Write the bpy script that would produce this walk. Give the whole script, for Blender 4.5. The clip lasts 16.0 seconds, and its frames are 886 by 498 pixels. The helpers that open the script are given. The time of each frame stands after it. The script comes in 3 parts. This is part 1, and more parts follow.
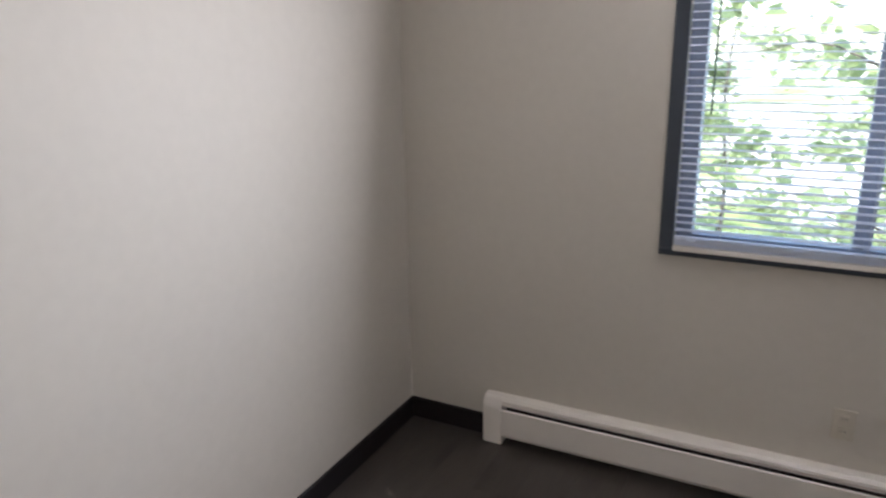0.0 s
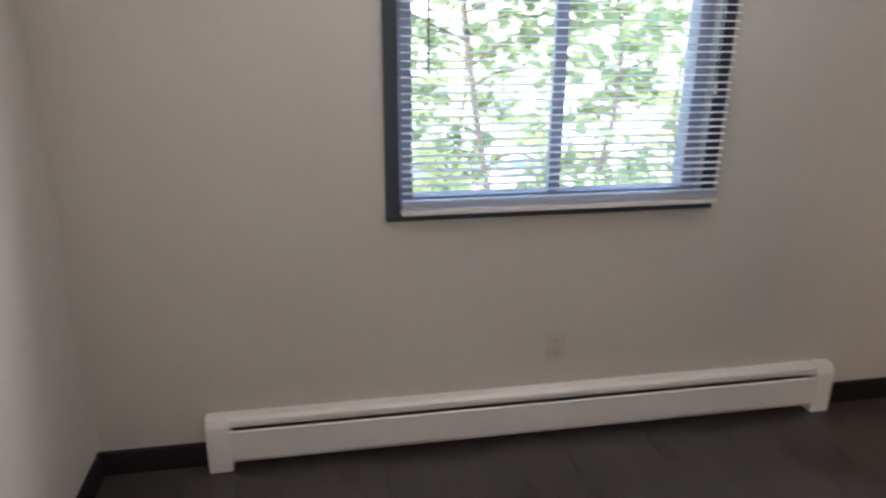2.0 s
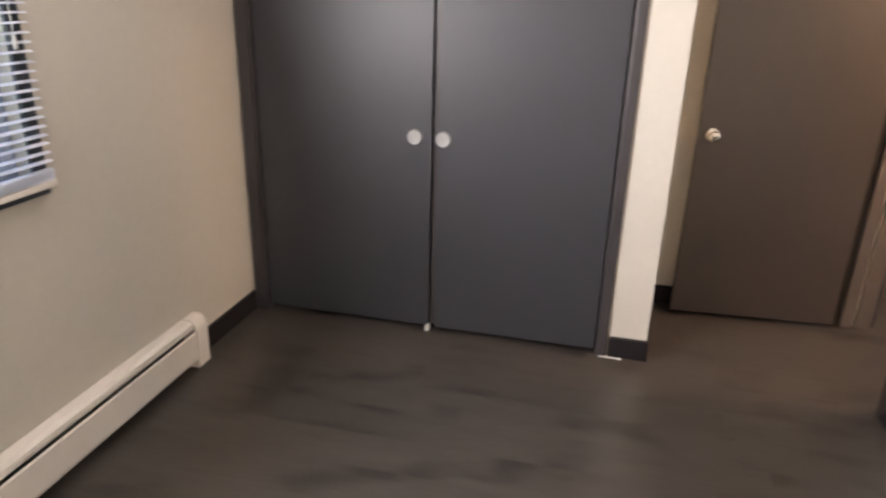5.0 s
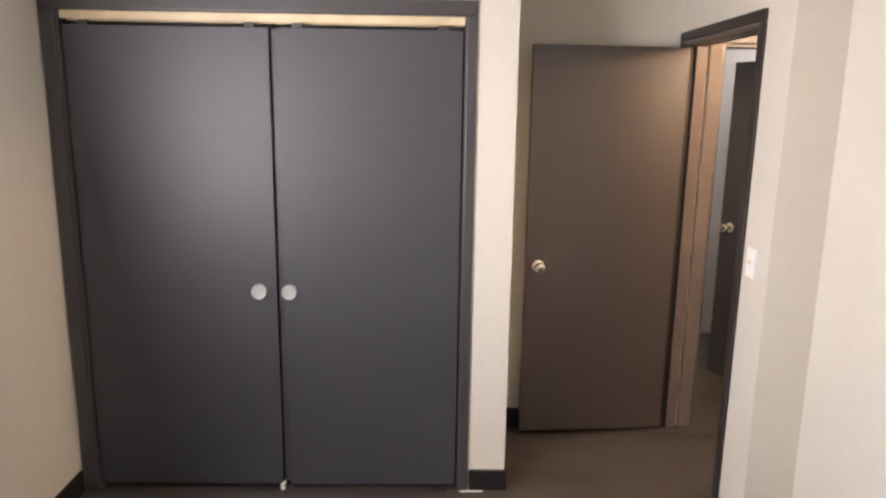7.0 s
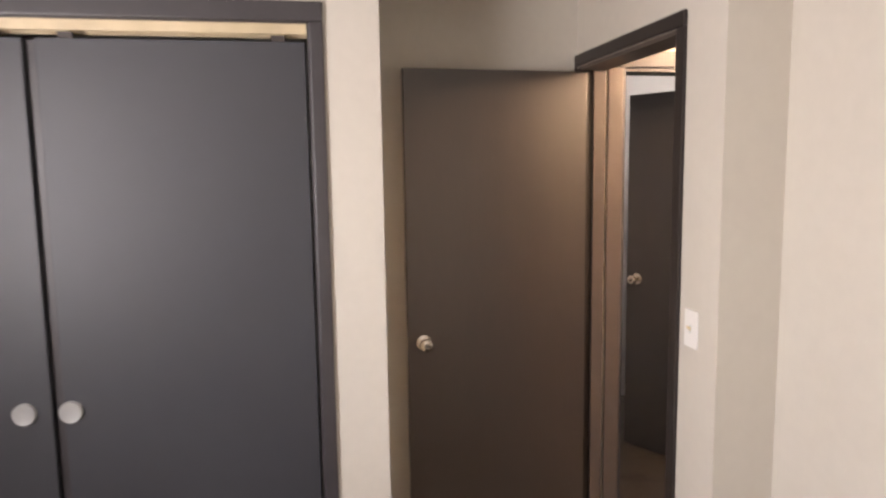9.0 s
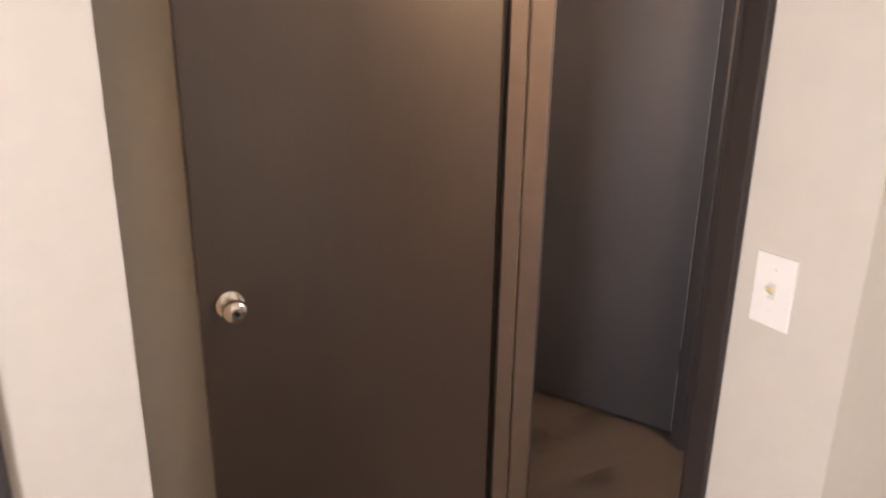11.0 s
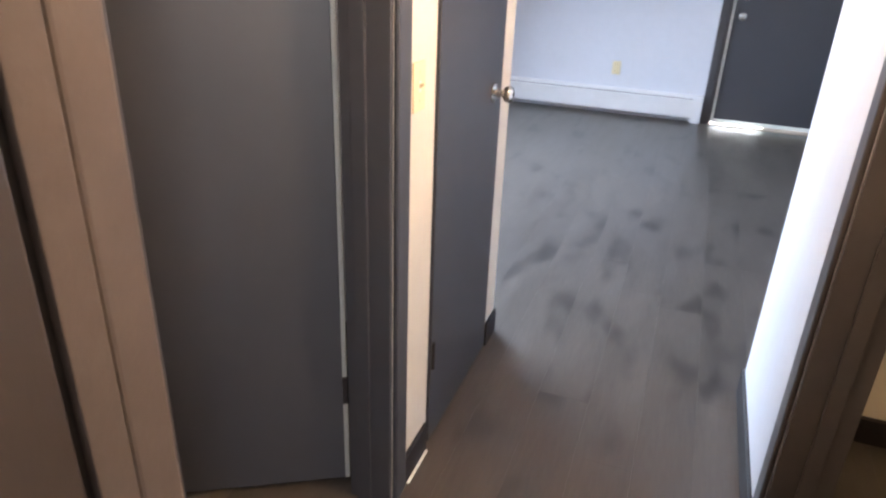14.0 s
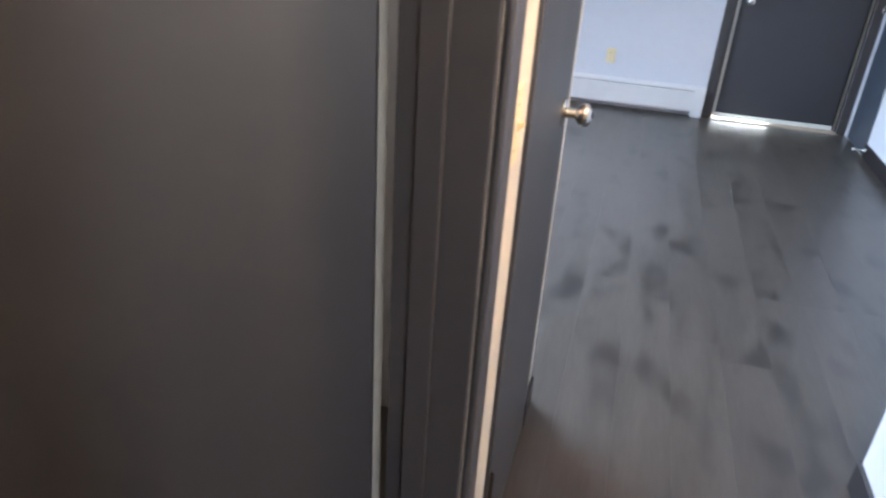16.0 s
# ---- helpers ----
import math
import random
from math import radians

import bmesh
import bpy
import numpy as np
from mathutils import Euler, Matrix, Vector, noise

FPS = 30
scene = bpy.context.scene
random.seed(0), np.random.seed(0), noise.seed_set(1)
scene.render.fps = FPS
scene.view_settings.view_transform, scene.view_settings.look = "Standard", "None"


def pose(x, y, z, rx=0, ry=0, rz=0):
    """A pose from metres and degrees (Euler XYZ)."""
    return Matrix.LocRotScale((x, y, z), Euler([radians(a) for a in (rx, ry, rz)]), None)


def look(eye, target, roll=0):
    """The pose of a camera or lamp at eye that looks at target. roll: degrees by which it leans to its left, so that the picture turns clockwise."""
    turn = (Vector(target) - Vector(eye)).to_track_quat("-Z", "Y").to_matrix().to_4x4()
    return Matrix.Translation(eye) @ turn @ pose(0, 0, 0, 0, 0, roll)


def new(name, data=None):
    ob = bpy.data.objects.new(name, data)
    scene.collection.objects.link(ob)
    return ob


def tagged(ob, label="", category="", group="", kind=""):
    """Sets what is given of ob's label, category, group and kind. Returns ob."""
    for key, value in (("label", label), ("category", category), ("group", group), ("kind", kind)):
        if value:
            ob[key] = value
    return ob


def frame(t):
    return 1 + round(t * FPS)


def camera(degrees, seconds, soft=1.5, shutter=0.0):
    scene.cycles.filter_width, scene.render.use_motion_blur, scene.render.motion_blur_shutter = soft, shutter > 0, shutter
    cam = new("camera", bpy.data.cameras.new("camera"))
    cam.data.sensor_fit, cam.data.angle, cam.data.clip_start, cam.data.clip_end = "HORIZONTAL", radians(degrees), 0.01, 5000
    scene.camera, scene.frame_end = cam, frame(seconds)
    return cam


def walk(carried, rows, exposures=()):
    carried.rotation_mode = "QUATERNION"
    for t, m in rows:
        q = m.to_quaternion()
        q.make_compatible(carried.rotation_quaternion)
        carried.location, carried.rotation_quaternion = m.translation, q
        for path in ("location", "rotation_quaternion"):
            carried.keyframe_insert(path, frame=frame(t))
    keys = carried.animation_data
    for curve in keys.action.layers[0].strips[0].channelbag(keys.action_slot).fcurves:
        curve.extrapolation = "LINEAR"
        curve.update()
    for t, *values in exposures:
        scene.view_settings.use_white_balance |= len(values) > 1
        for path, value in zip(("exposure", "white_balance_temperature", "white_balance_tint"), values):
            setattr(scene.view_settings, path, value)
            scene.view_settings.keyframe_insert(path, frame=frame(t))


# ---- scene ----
cam = camera(65.44, 16.0, soft=2.3, shutter=0.4)
PATH = [
    (0, (-2.021, -2.529, 1.671), (-2.905, -0.825, 1.111), -1.05),
    (0.5, (-2.206, -2.495, 1.690), (-2.781, -0.678, 1.083), -0.90),
    (1, (-2.397, -2.431, 1.659), (-2.675, -0.547, 1.046), -0.16),
    (1.5, (-2.520, -2.365, 1.645), (-2.516, -0.468, 1.013), 0.13),
    (2, (-2.660, -2.347, 1.620), (-2.318, -0.483, 0.981), 0.37),
    (2.5, (-2.830, -2.245, 1.599), (-2.078, -0.522, 0.918), 1.17),
    (3, (-2.906, -2.097, 1.541), (-1.828, -0.560, 0.852), 0.90),
    (3.5, (-2.923, -1.976, 1.542), (-1.600, -0.659, 0.824), 0.69),
    (4, (-2.904, -1.833, 1.536), (-1.352, -0.811, 0.797), 1.00),
    (4.5, (-2.874, -1.711, 1.561), (-1.164, -0.984, 0.821), 1.18),
    (5, (-2.875, -1.653, 1.555), (-1.057, -1.221, 0.842), 1.65),
    (5.2, (-2.880, -1.642, 1.556), (-1.035, -1.309, 0.859), 1.80),
    (7.3, (-2.898, -1.547, 1.729), (-0.927, -1.645, 1.399), 0.55),
    (7.5, (-2.855, -1.552, 1.716), (-0.876, -1.669, 1.450), 0.19),
    (8, (-2.660, -1.593, 1.720), (-0.678, -1.757, 1.512), -0.36),
    (8.5, (-2.402, -1.646, 1.704), (-0.428, -1.897, 1.507), -0.78),
    (9, (-2.178, -1.698, 1.653), (-0.226, -2.062, 1.414), -0.85),
    (9.2, (-2.060, -1.728, 1.632), (-0.120, -2.134, 1.368), -0.78),
    (11.3, (-0.798, -1.919, 1.508), (0.850, -2.858, 0.873), 0.96),
    (11.5, (-0.693, -1.919, 1.507), (0.899, -2.923, 0.830), 0.87),
    (12, (-0.495, -1.970, 1.485), (0.946, -3.138, 0.738), 0.44),
    (12.5, (-0.260, -2.069, 1.480), (0.963, -3.431, 0.676), 0.70),
    (13, (-0.154, -2.167, 1.487), (0.853, -3.675, 0.645), 1.06),
    (13.5, (-0.060, -2.317, 1.486), (0.732, -3.947, 0.641), 1.54),
    (14, (0.071, -2.442, 1.511), (0.669, -4.151, 0.660), 2.19),
    (14.5, (0.199, -2.549, 1.495), (0.663, -4.299, 0.644), 2.35),
    (15, (0.302, -2.697, 1.486), (0.693, -4.459, 0.626), 2.81),
    (15.5, (0.412, -2.880, 1.495), (0.802, -4.636, 0.620), 2.98),
    (16, (0.520, -3.001, 1.448), (0.970, -4.730, 0.547), 3.70),
]
EXPOSURES = [(0, 2.45, 6150, 11), (1.2, 2.55, 6150, 11), (2.2, 2.65, 6150, 11), (3.5, 3.3, 6300, 9), (5, 3.35, 7000, 13), (7.5, 3.3, 6850, 13), (9, 3.05, 7050, 15), (11.5, 3.3, 7200, 18), (12.5, 3.55, 7000, 15), (13.5, 3.4, 6750, 12), (16, 3.05, 6500, 9)]
walk(cam, [(t, look(eye, target, roll)) for t, eye, target, roll in PATH], EXPOSURES)

# ---- world and light ----
world = bpy.data.worlds.new("sky")
scene.world = world
world.use_nodes = True
wn = world.node_tree.nodes
sky = wn.new("ShaderNodeTexSky")
sky.sky_type, sky.sun_disc = "NISHITA", False
sky.sun_elevation, sky.sun_rotation = radians(48), radians(150)
world.node_tree.links.new(sky.outputs["Color"], wn["Background"].inputs["Color"])
wn["Background"].inputs["Strength"].default_value = 0.15


def lamp(name, kind, energy, colour, m, size=0.3, size_y=None):
    data = bpy.data.lights.new(name, kind)
    data.energy, data.color = energy, colour
    if kind == "AREA":
        data.size = size
        if size_y:
            data.shape, data.size_y = "RECTANGLE", size_y
    elif kind == "POINT":
        data.shadow_soft_size = size
    ob = new(name, data)
    ob.matrix_world = m
    return ob


sun = lamp("sun", "SUN", 3.0, (1.0, 0.95, 0.88), look((0, 0, 8), (3.0, 5.2, 0)))
sun.data.angle = radians(0.5)
# daylight through the two windows and the gap under the entry door
lamp("window_daylight", "AREA", 10.5, (0.96, 0.935, 1.0), look((-1.80, -0.14, 1.55), (-1.80, -2.4, 1.95)), 1.10, 0.95)
lamp("living_window_daylight", "AREA", 41, (0.60, 0.76, 1.0), look((2.86, -6.5, 1.95), (0.75, -6.0, 0.0)), 2.4, 0.7).data.spread = radians(115)
lamp("entry_gap_daylight", "AREA", 0.075, (0.85, 0.92, 1.0), look((-0.34, -8.911, 0.0145), (-0.34, -8.695, -0.01)), 0.42, 0.005)
lamp("hall_lamp_light", "POINT", 12.0, (1.0, 0.69, 0.46), pose(0.0, -3.74, 2.18), 0.08)
lamp("bath_lamp_light", "POINT", 1.1, (1.0, 0.94, 0.86), pose(1.75, -4.1, 2.15), 0.1)
lamp("nook_lamp_light", "POINT", 2.0, (1.0, 0.74, 0.45), pose(-1.2, -3.9, 2.15), 0.1)

# ---- materials ----


def material(name, colour, rough=0.5, metal=0.0, vary=0.08, grain=40.0, patch=3.0, bump=0.0, bump_scale=200.0,
             stretch=(1, 1, 1), per_object=0.0, coat=0.0, rough_vary=0.05, spec=0.5):
    m = bpy.data.materials.new(name)
    m.use_nodes = True
    nt = m.node_tree
    n, l = nt.nodes, nt.links
    p = n["Principled BSDF"]
    p.inputs["Roughness"].default_value, p.inputs["Metallic"].default_value = rough, metal
    p.inputs["Coat Weight"].default_value = coat
    p.inputs["Specular IOR Level"].default_value = spec
    tc = n.new("ShaderNodeTexCoord")
    mp = n.new("ShaderNodeMapping")
    mp.inputs["Scale"].default_value = stretch
    geo = n.new("ShaderNodeNewGeometry")
    l.new(geo.outputs["Position"], mp.inputs["Vector"])
    fine, big = n.new("ShaderNodeTexNoise"), n.new("ShaderNodeTexNoise")
    fine.inputs["Scale"].default_value, big.inputs["Scale"].default_value = grain, patch
    fine.inputs["Detail"].default_value, big.inputs["Detail"].default_value = 5, 3
    for t in (fine, big):
        l.new(mp.outputs["Vector"], t.inputs["Vector"])
    add = n.new("ShaderNodeMath")
    add.operation = "ADD"
    l.new(fine.outputs["Fac"], add.inputs[0])
    l.new(big.outputs["Fac"], add.inputs[1])
    val = n.new("ShaderNodeMapRange")
    val.inputs["From Min"].default_value, val.inputs["From Max"].default_value = 0.6, 1.4
    val.inputs["To Min"].default_value, val.inputs["To Max"].default_value = 1 - vary, 1 + vary
    l.new(add.outputs[0], val.inputs["Value"])
    hsv = n.new("ShaderNodeHueSaturation")
    hsv.inputs["Color"].default_value = (*colour, 1)
    l.new(val.outputs["Result"], hsv.inputs["Value"])
    l.new(hsv.outputs["Color"], p.inputs["Base Color"])
    rr = n.new("ShaderNodeMapRange")
    rr.inputs["To Min"].default_value, rr.inputs["To Max"].default_value = rough - rough_vary, rough + rough_vary
    l.new(big.outputs["Fac"], rr.inputs["Value"])
    l.new(rr.outputs["Result"], p.inputs["Roughness"])
    if per_object:
        oi = n.new("ShaderNodeObjectInfo")
        pr = n.new("ShaderNodeMapRange")
        pr.inputs["To Min"].default_value, pr.inputs["To Max"].default_value = 1 - per_object, 1 + per_object
        l.new(oi.outputs["Random"], pr.inputs["Value"])
        mul = n.new("ShaderNodeMath")
        mul.operation = "MULTIPLY"
        l.new(val.outputs["Result"], mul.inputs[0])
        l.new(pr.outputs["Result"], mul.inputs[1])
        l.new(mul.outputs[0], hsv.inputs["Value"])
    if bump:
        b = n.new("ShaderNodeBump")
        bt = n.new("ShaderNodeTexNoise")
        bt.inputs["Scale"].default_value, bt.inputs["Detail"].default_value = bump_scale, 3
        l.new(mp.outputs["Vector"], bt.inputs["Vector"])
        l.new(bt.outputs["Fac"], b.inputs["Height"])
        b.inputs["Strength"].default_value, b.inputs["Distance"].default_value = bump, 0.002
        l.new(b.outputs["Normal"], p.inputs["Normal"])
    return m


def plank_material():
    """Dark grey-brown vinyl planks with long grain, dark smudgy knots and a soft sheen."""
    m = material("vinyl_plank", (0.050, 0.042, 0.036), rough=0.34, spec=0.75, vary=0.26, grain=9, patch=1.6, stretch=(9, 1, 1),
                 per_object=0.07, bump=0.25, bump_scale=60, rough_vary=0.07)
    nt = m.node_tree
    n, l = nt.nodes, nt.links
    hsv = next(x for x in n if x.bl_idname == "ShaderNodeHueSaturation")
    geo = next(x for x in n if x.bl_idname == "ShaderNodeNewGeometry")
    p = n["Principled BSDF"]
    mp = n.new("ShaderNodeMapping")
    mp.inputs["Scale"].default_value = (1.0, 0.50, 1)
    oi = n.new("ShaderNodeObjectInfo")
    off = n.new("ShaderNodeVectorMath")
    off.operation = "SCALE"
    off.inputs[0].default_value = (7.0, 13.0, 3.0)
    l.new(oi.outputs["Random"], off.inputs["Scale"])
    l.new(geo.outputs["Position"], mp.inputs["Vector"])
    l.new(off.outputs["Vector"], mp.inputs["Location"])
    knot = n.new("ShaderNodeTexNoise")
    knot.inputs["Scale"].default_value, knot.inputs["Detail"].default_value = 6.0, 1.5
    l.new(mp.outputs["Vector"], knot.inputs["Vector"])
    ramp = n.new("ShaderNodeMapRange")
    ramp.interpolation_type = "SMOOTHSTEP"
    ramp.inputs["From Min"].default_value, ramp.inputs["From Max"].default_value = 0.54, 0.74
    ramp.inputs["To Min"].default_value, ramp.inputs["To Max"].default_value = 0.0, 0.70
    l.new(knot.outputs["Fac"], ramp.inputs["Value"])
    mix = n.new("ShaderNodeMix")
    mix.data_type = "RGBA"
    l.new(ramp.outputs["Result"], mix.inputs["Factor"])
    l.new(hsv.outputs["Color"], mix.inputs["A"])
    mix.inputs["B"].default_value = (0.009, 0.007, 0.006, 1)
    l.new(mix.outputs["Result"], p.inputs["Base Color"])
    return m


def leaf_material():
    m = material("leaf", (0.11, 0.14, 0.075), rough=0.5, vary=0.35, grain=6, patch=0.9)
    n, l = m.node_tree.nodes, m.node_tree.links
    p = n["Principled BSDF"]
    tr = n.new("ShaderNodeBsdfTranslucent")
    tr.inputs["Color"].default_value = (0.46, 0.55, 0.27, 1)
    mix = n.new("ShaderNodeMixShader")
    mix.inputs[0].default_value = 0.45
    out = n["Material Output"]
    l.new(p.outputs[0], mix.inputs[1])
    l.new(tr.outputs[0], mix.inputs[2])
    l.new(mix.outputs[0], out.inputs["Surface"])
    return m


def ground_material():
    """Pale pavement and dry earth with patches of sunlit grass."""
    m = material("pale_ground_and_grass", (0.48, 0.46, 0.40), rough=0.9, vary=0.25, grain=2.5, patch=0.3)
    n, l = m.node_tree.nodes, m.node_tree.links
    hsv = next(x for x in n if x.bl_idname == "ShaderNodeHueSaturation")
    geo = next(x for x in n if x.bl_idname == "ShaderNodeNewGeometry")
    patch = n.new("ShaderNodeTexNoise")
    patch.inputs["Scale"].default_value, patch.inputs["Detail"].default_value = 0.22, 6
    l.new(geo.outputs["Position"], patch.inputs["Vector"])
    ramp = n.new("ShaderNodeMapRange")
    ramp.inputs["From Min"].default_value, ramp.inputs["From Max"].default_value = 0.46, 0.58
    l.new(patch.outputs["Fac"], ramp.inputs["Value"])
    mix = n.new("ShaderNodeMix")
    mix.data_type = "RGBA"
    l.new(ramp.outputs["Result"], mix.inputs["Factor"])
    l.new(hsv.outputs["Color"], mix.inputs["A"])
    mix.inputs["B"].default_value = (0.16, 0.20, 0.06, 1)
    l.new(mix.outputs["Result"], n["Principled BSDF"].inputs["Base Color"])
    return m


def glass_material():
    m = bpy.data.materials.new("window_glass")
    m.use_nodes = True
    p = m.node_tree.nodes["Principled BSDF"]
    p.inputs["Transmission Weight"].default_value = 1.0
    p.inputs["Roughness"].default_value = 0.0
    p.inputs["IOR"].default_value = 1.05
    p.inputs["Base Color"].default_value = (0.97, 0.99, 0.98, 1)
    return m


def glow_material(name, colour, strength):
    m = bpy.data.materials.new(name)
    m.use_nodes = True
    p = m.node_tree.nodes["Principled BSDF"]
    p.inputs["Base Color"].default_value = (0.85, 0.83, 0.78, 1)
    p.inputs["Emission Color"].default_value = (*colour, 1)
    p.inputs["Emission Strength"].default_value = strength
    return m


M_WALL = material("greige_wall_paint", (0.575, 0.535, 0.465), 0.62, vary=0.035, grain=25, patch=1.2, bump=0.13, bump_scale=220)
M_WHITE_WALL = material("white_wall_paint", (0.52, 0.52, 0.55), 0.62, vary=0.03, grain=25, patch=1.2, bump=0.13, bump_scale=220)
M_CEIL = material("ceiling_paint", (0.72, 0.70, 0.67), 0.8, vary=0.03, bump=0.6, bump_scale=120)
M_CLOSET = material("charcoal_door_paint", (0.033, 0.034, 0.040), 0.48, spec=0.6, vary=0.06, grain=14, patch=2.0, bump=0.08, bump_scale=160)
M_BROWN = material("dark_brown_door_paint", (0.042, 0.030, 0.024), 0.40, spec=0.95, vary=0.10, grain=22, patch=2.5, stretch=(6, 6, 0.5), bump=0.08, bump_scale=90)
M_TRIM = material("dark_trim_paint", (0.046, 0.041, 0.043), 0.42, vary=0.12, grain=20, patch=3, bump=0.2, bump_scale=90)
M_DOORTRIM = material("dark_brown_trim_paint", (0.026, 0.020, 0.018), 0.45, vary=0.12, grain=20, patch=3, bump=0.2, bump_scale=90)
# dark brown paint lightened: the hall lamp's warm glow is in its colour
M_JAMB_LIT = material("lamp_lit_jamb_paint", (0.090, 0.068, 0.056), 0.38, vary=0.12, grain=20, patch=3, bump=0.2, bump_scale=90)
M_WINTRIM = material("blue_grey_window_trim", (0.040, 0.050, 0.066), 0.40, vary=0.1, grain=20, bump=0.2, bump_scale=90)
M_VINYL = material("window_frame_vinyl", (0.36, 0.40, 0.52), 0.4, vary=0.06)
M_BASE = material("rubber_baseboard", (0.015, 0.012, 0.013), 0.55, vary=0.15, grain=30, spec=0.25)
M_HEATER_GREY = material("wall_coloured_heater_paint", (0.55, 0.53, 0.52), 0.45, vary=0.05, grain=12, patch=2)
M_HEATER = material("white_enamel_heater", (0.76, 0.71, 0.64), 0.38, vary=0.04, grain=12, patch=2)
M_DARK = material("dark_gap", (0.012, 0.011, 0.011), 0.8, vary=0.1)
M_FIN = material("heater_fins", (0.06, 0.05, 0.045), 0.5, metal=0.4, vary=0.2, grain=150)
M_SLAT = material("aluminium_blind_slat", (0.66, 0.69, 0.76), 0.38, vary=0.03)
M_CORD = material("blind_cord", (0.72, 0.72, 0.70), 0.7, vary=0.1)
M_WAND = material("blind_wand", (0.09, 0.13, 0.09), 0.2, vary=0.05)
M_CHROME = material("satin_nickel", (0.70, 0.66, 0.60), 0.22, metal=1.0, vary=0.08, grain=60)
M_PULL = material("pale_plastic_pull", (0.34, 0.34, 0.33), 0.35, vary=0.06, grain=60)
M_PLATE = material("white_plastic_plate", (0.80, 0.78, 0.74), 0.35, vary=0.03)
M_ALMOND = material("almond_plastic_plate", (0.66, 0.55, 0.34), 0.4, vary=0.05)
M_BEIGE = material("beige_plastic_plate", (0.55, 0.50, 0.41), 0.45, vary=0.05)
M_RAIL = material("cream_closet_track", (0.62, 0.50, 0.32), 0.35, vary=0.25, grain=8, patch=3)
M_HINGE = material("dark_bronze_hinge", (0.035, 0.03, 0.028), 0.45, metal=0.6, vary=0.2, grain=80)
M_PLANK = plank_material()
M_SUB = material("subfloor", (0.05, 0.042, 0.037), 0.7, vary=0.2)
M_LEAF = leaf_material()
M_BARK = material("bark", (0.085, 0.07, 0.055), 0.85, vary=0.3, grain=30, bump=0.8, bump_scale=40)
M_GROUND = ground_material()
M_GLASS = glass_material()
M_LAMP = glow_material("lamp_diffuser", (1.0, 0.74, 0.48), 3.0)
M_GAP_LIGHT = material("hinge_gap_light", (0.34, 0.35, 0.33), 0.6, vary=0.12, grain=30)
M_SEAL = material("pale_weatherstrip", (0.62, 0.64, 0.60), 0.5, vary=0.08)
M_SILL = material("threshold_metal", (0.45, 0.36, 0.28), 0.4, metal=0.3, vary=0.2, grain=40)

# ---- mesh helpers ----


def box(bm, x0, x1, y0, y1, z0, z1, bevel=0.0):
    x0, x1, y0, y1, z0, z1 = min(x0, x1), max(x0, x1), min(y0, y1), max(y0, y1), min(z0, z1), max(z0, z1)
    r = bmesh.ops.create_cube(bm, size=1.0)
    vs = r["verts"]
    for v in vs:
        v.co = ((x0 + x1) / 2 + v.co.x * (x1 - x0), (y0 + y1) / 2 + v.co.y * (y1 - y0), (z0 + z1) / 2 + v.co.z * (z1 - z0))
    if bevel:
        es = list({e for v in vs for e in v.link_edges})
        bmesh.ops.bevel(bm, geom=es, offset=bevel, segments=2, affect="EDGES", profile=0.6)
    return bm


def cube(*a, bevel=0.0):
    return box(bmesh.new(), *a, bevel=bevel)


def lathe(profile, m=None, steps=28):
    """A turned solid from (radius, height) pairs, along z; m moves it."""
    bm = bmesh.new()
    rings = []
    for r, h in profile:
        rings.append([bm.verts.new((r * math.cos(2 * math.pi * i / steps), r * math.sin(2 * math.pi * i / steps), h)) for i in range(steps)])
    for a, b in zip(rings, rings[1:]):
        for i in range(steps):
            bm.faces.new((a[i], a[(i + 1) % steps], b[(i + 1) % steps], b[i]))
    bm.faces.new(reversed(rings[0]))
    bm.faces.new(rings[-1])
    if m is not None:
        bmesh.ops.transform(bm, matrix=m, verts=bm.verts)
    bmesh.ops.recalc_face_normals(bm, faces=bm.faces)
    return bm


def extrude_profile(points, length, axis="x", start=0.0):
    """A profile of (depth, height) pairs drawn out along an axis."""
    bm = bmesh.new()
    ends = []
    for s in (start, start + length):
        ends.append([bm.verts.new((s, d, h) if axis == "x" else (d, s, h)) for d, h in points])
    k = len(points)
    for i in range(k):
        bm.faces.new((ends[0][i], ends[0][(i + 1) % k], ends[1][(i + 1) % k], ends[1][i]))
    bm.faces.new(ends[0])
    bm.faces.new(list(reversed(ends[1])))
    bmesh.ops.recalc_face_normals(bm, faces=bm.faces)
    return bm


def finish(bm, name, mat, smooth=False):
    me = bpy.data.meshes.new(name)
    bmesh.ops.recalc_face_normals(bm, faces=bm.faces)
    bm.to_mesh(me)
    bm.free()
    me.materials.append(mat)
    if smooth:
        for p in me.polygons:
            p.use_smooth = True
        me.set_sharp_from_angle(angle=radians(40))
    return me


def part(name, bm, mat, parent, label="", smooth=False):
    ob = new(name, finish(bm, name, mat, smooth))
    ob.parent = parent
    if label:
        ob["label"] = label
    return ob


def solid(name, bm, mat, label, category, kind="", group="", smooth=False):
    return tagged(new(name, finish(bm, name, mat, smooth)), label, category, group, kind)


def thing(name, m, label, category, group="", kind=""):
    ob = new(name)
    ob.empty_display_size = 0.1
    ob.matrix_world = m
    return tagged(ob, label, category, group, kind)


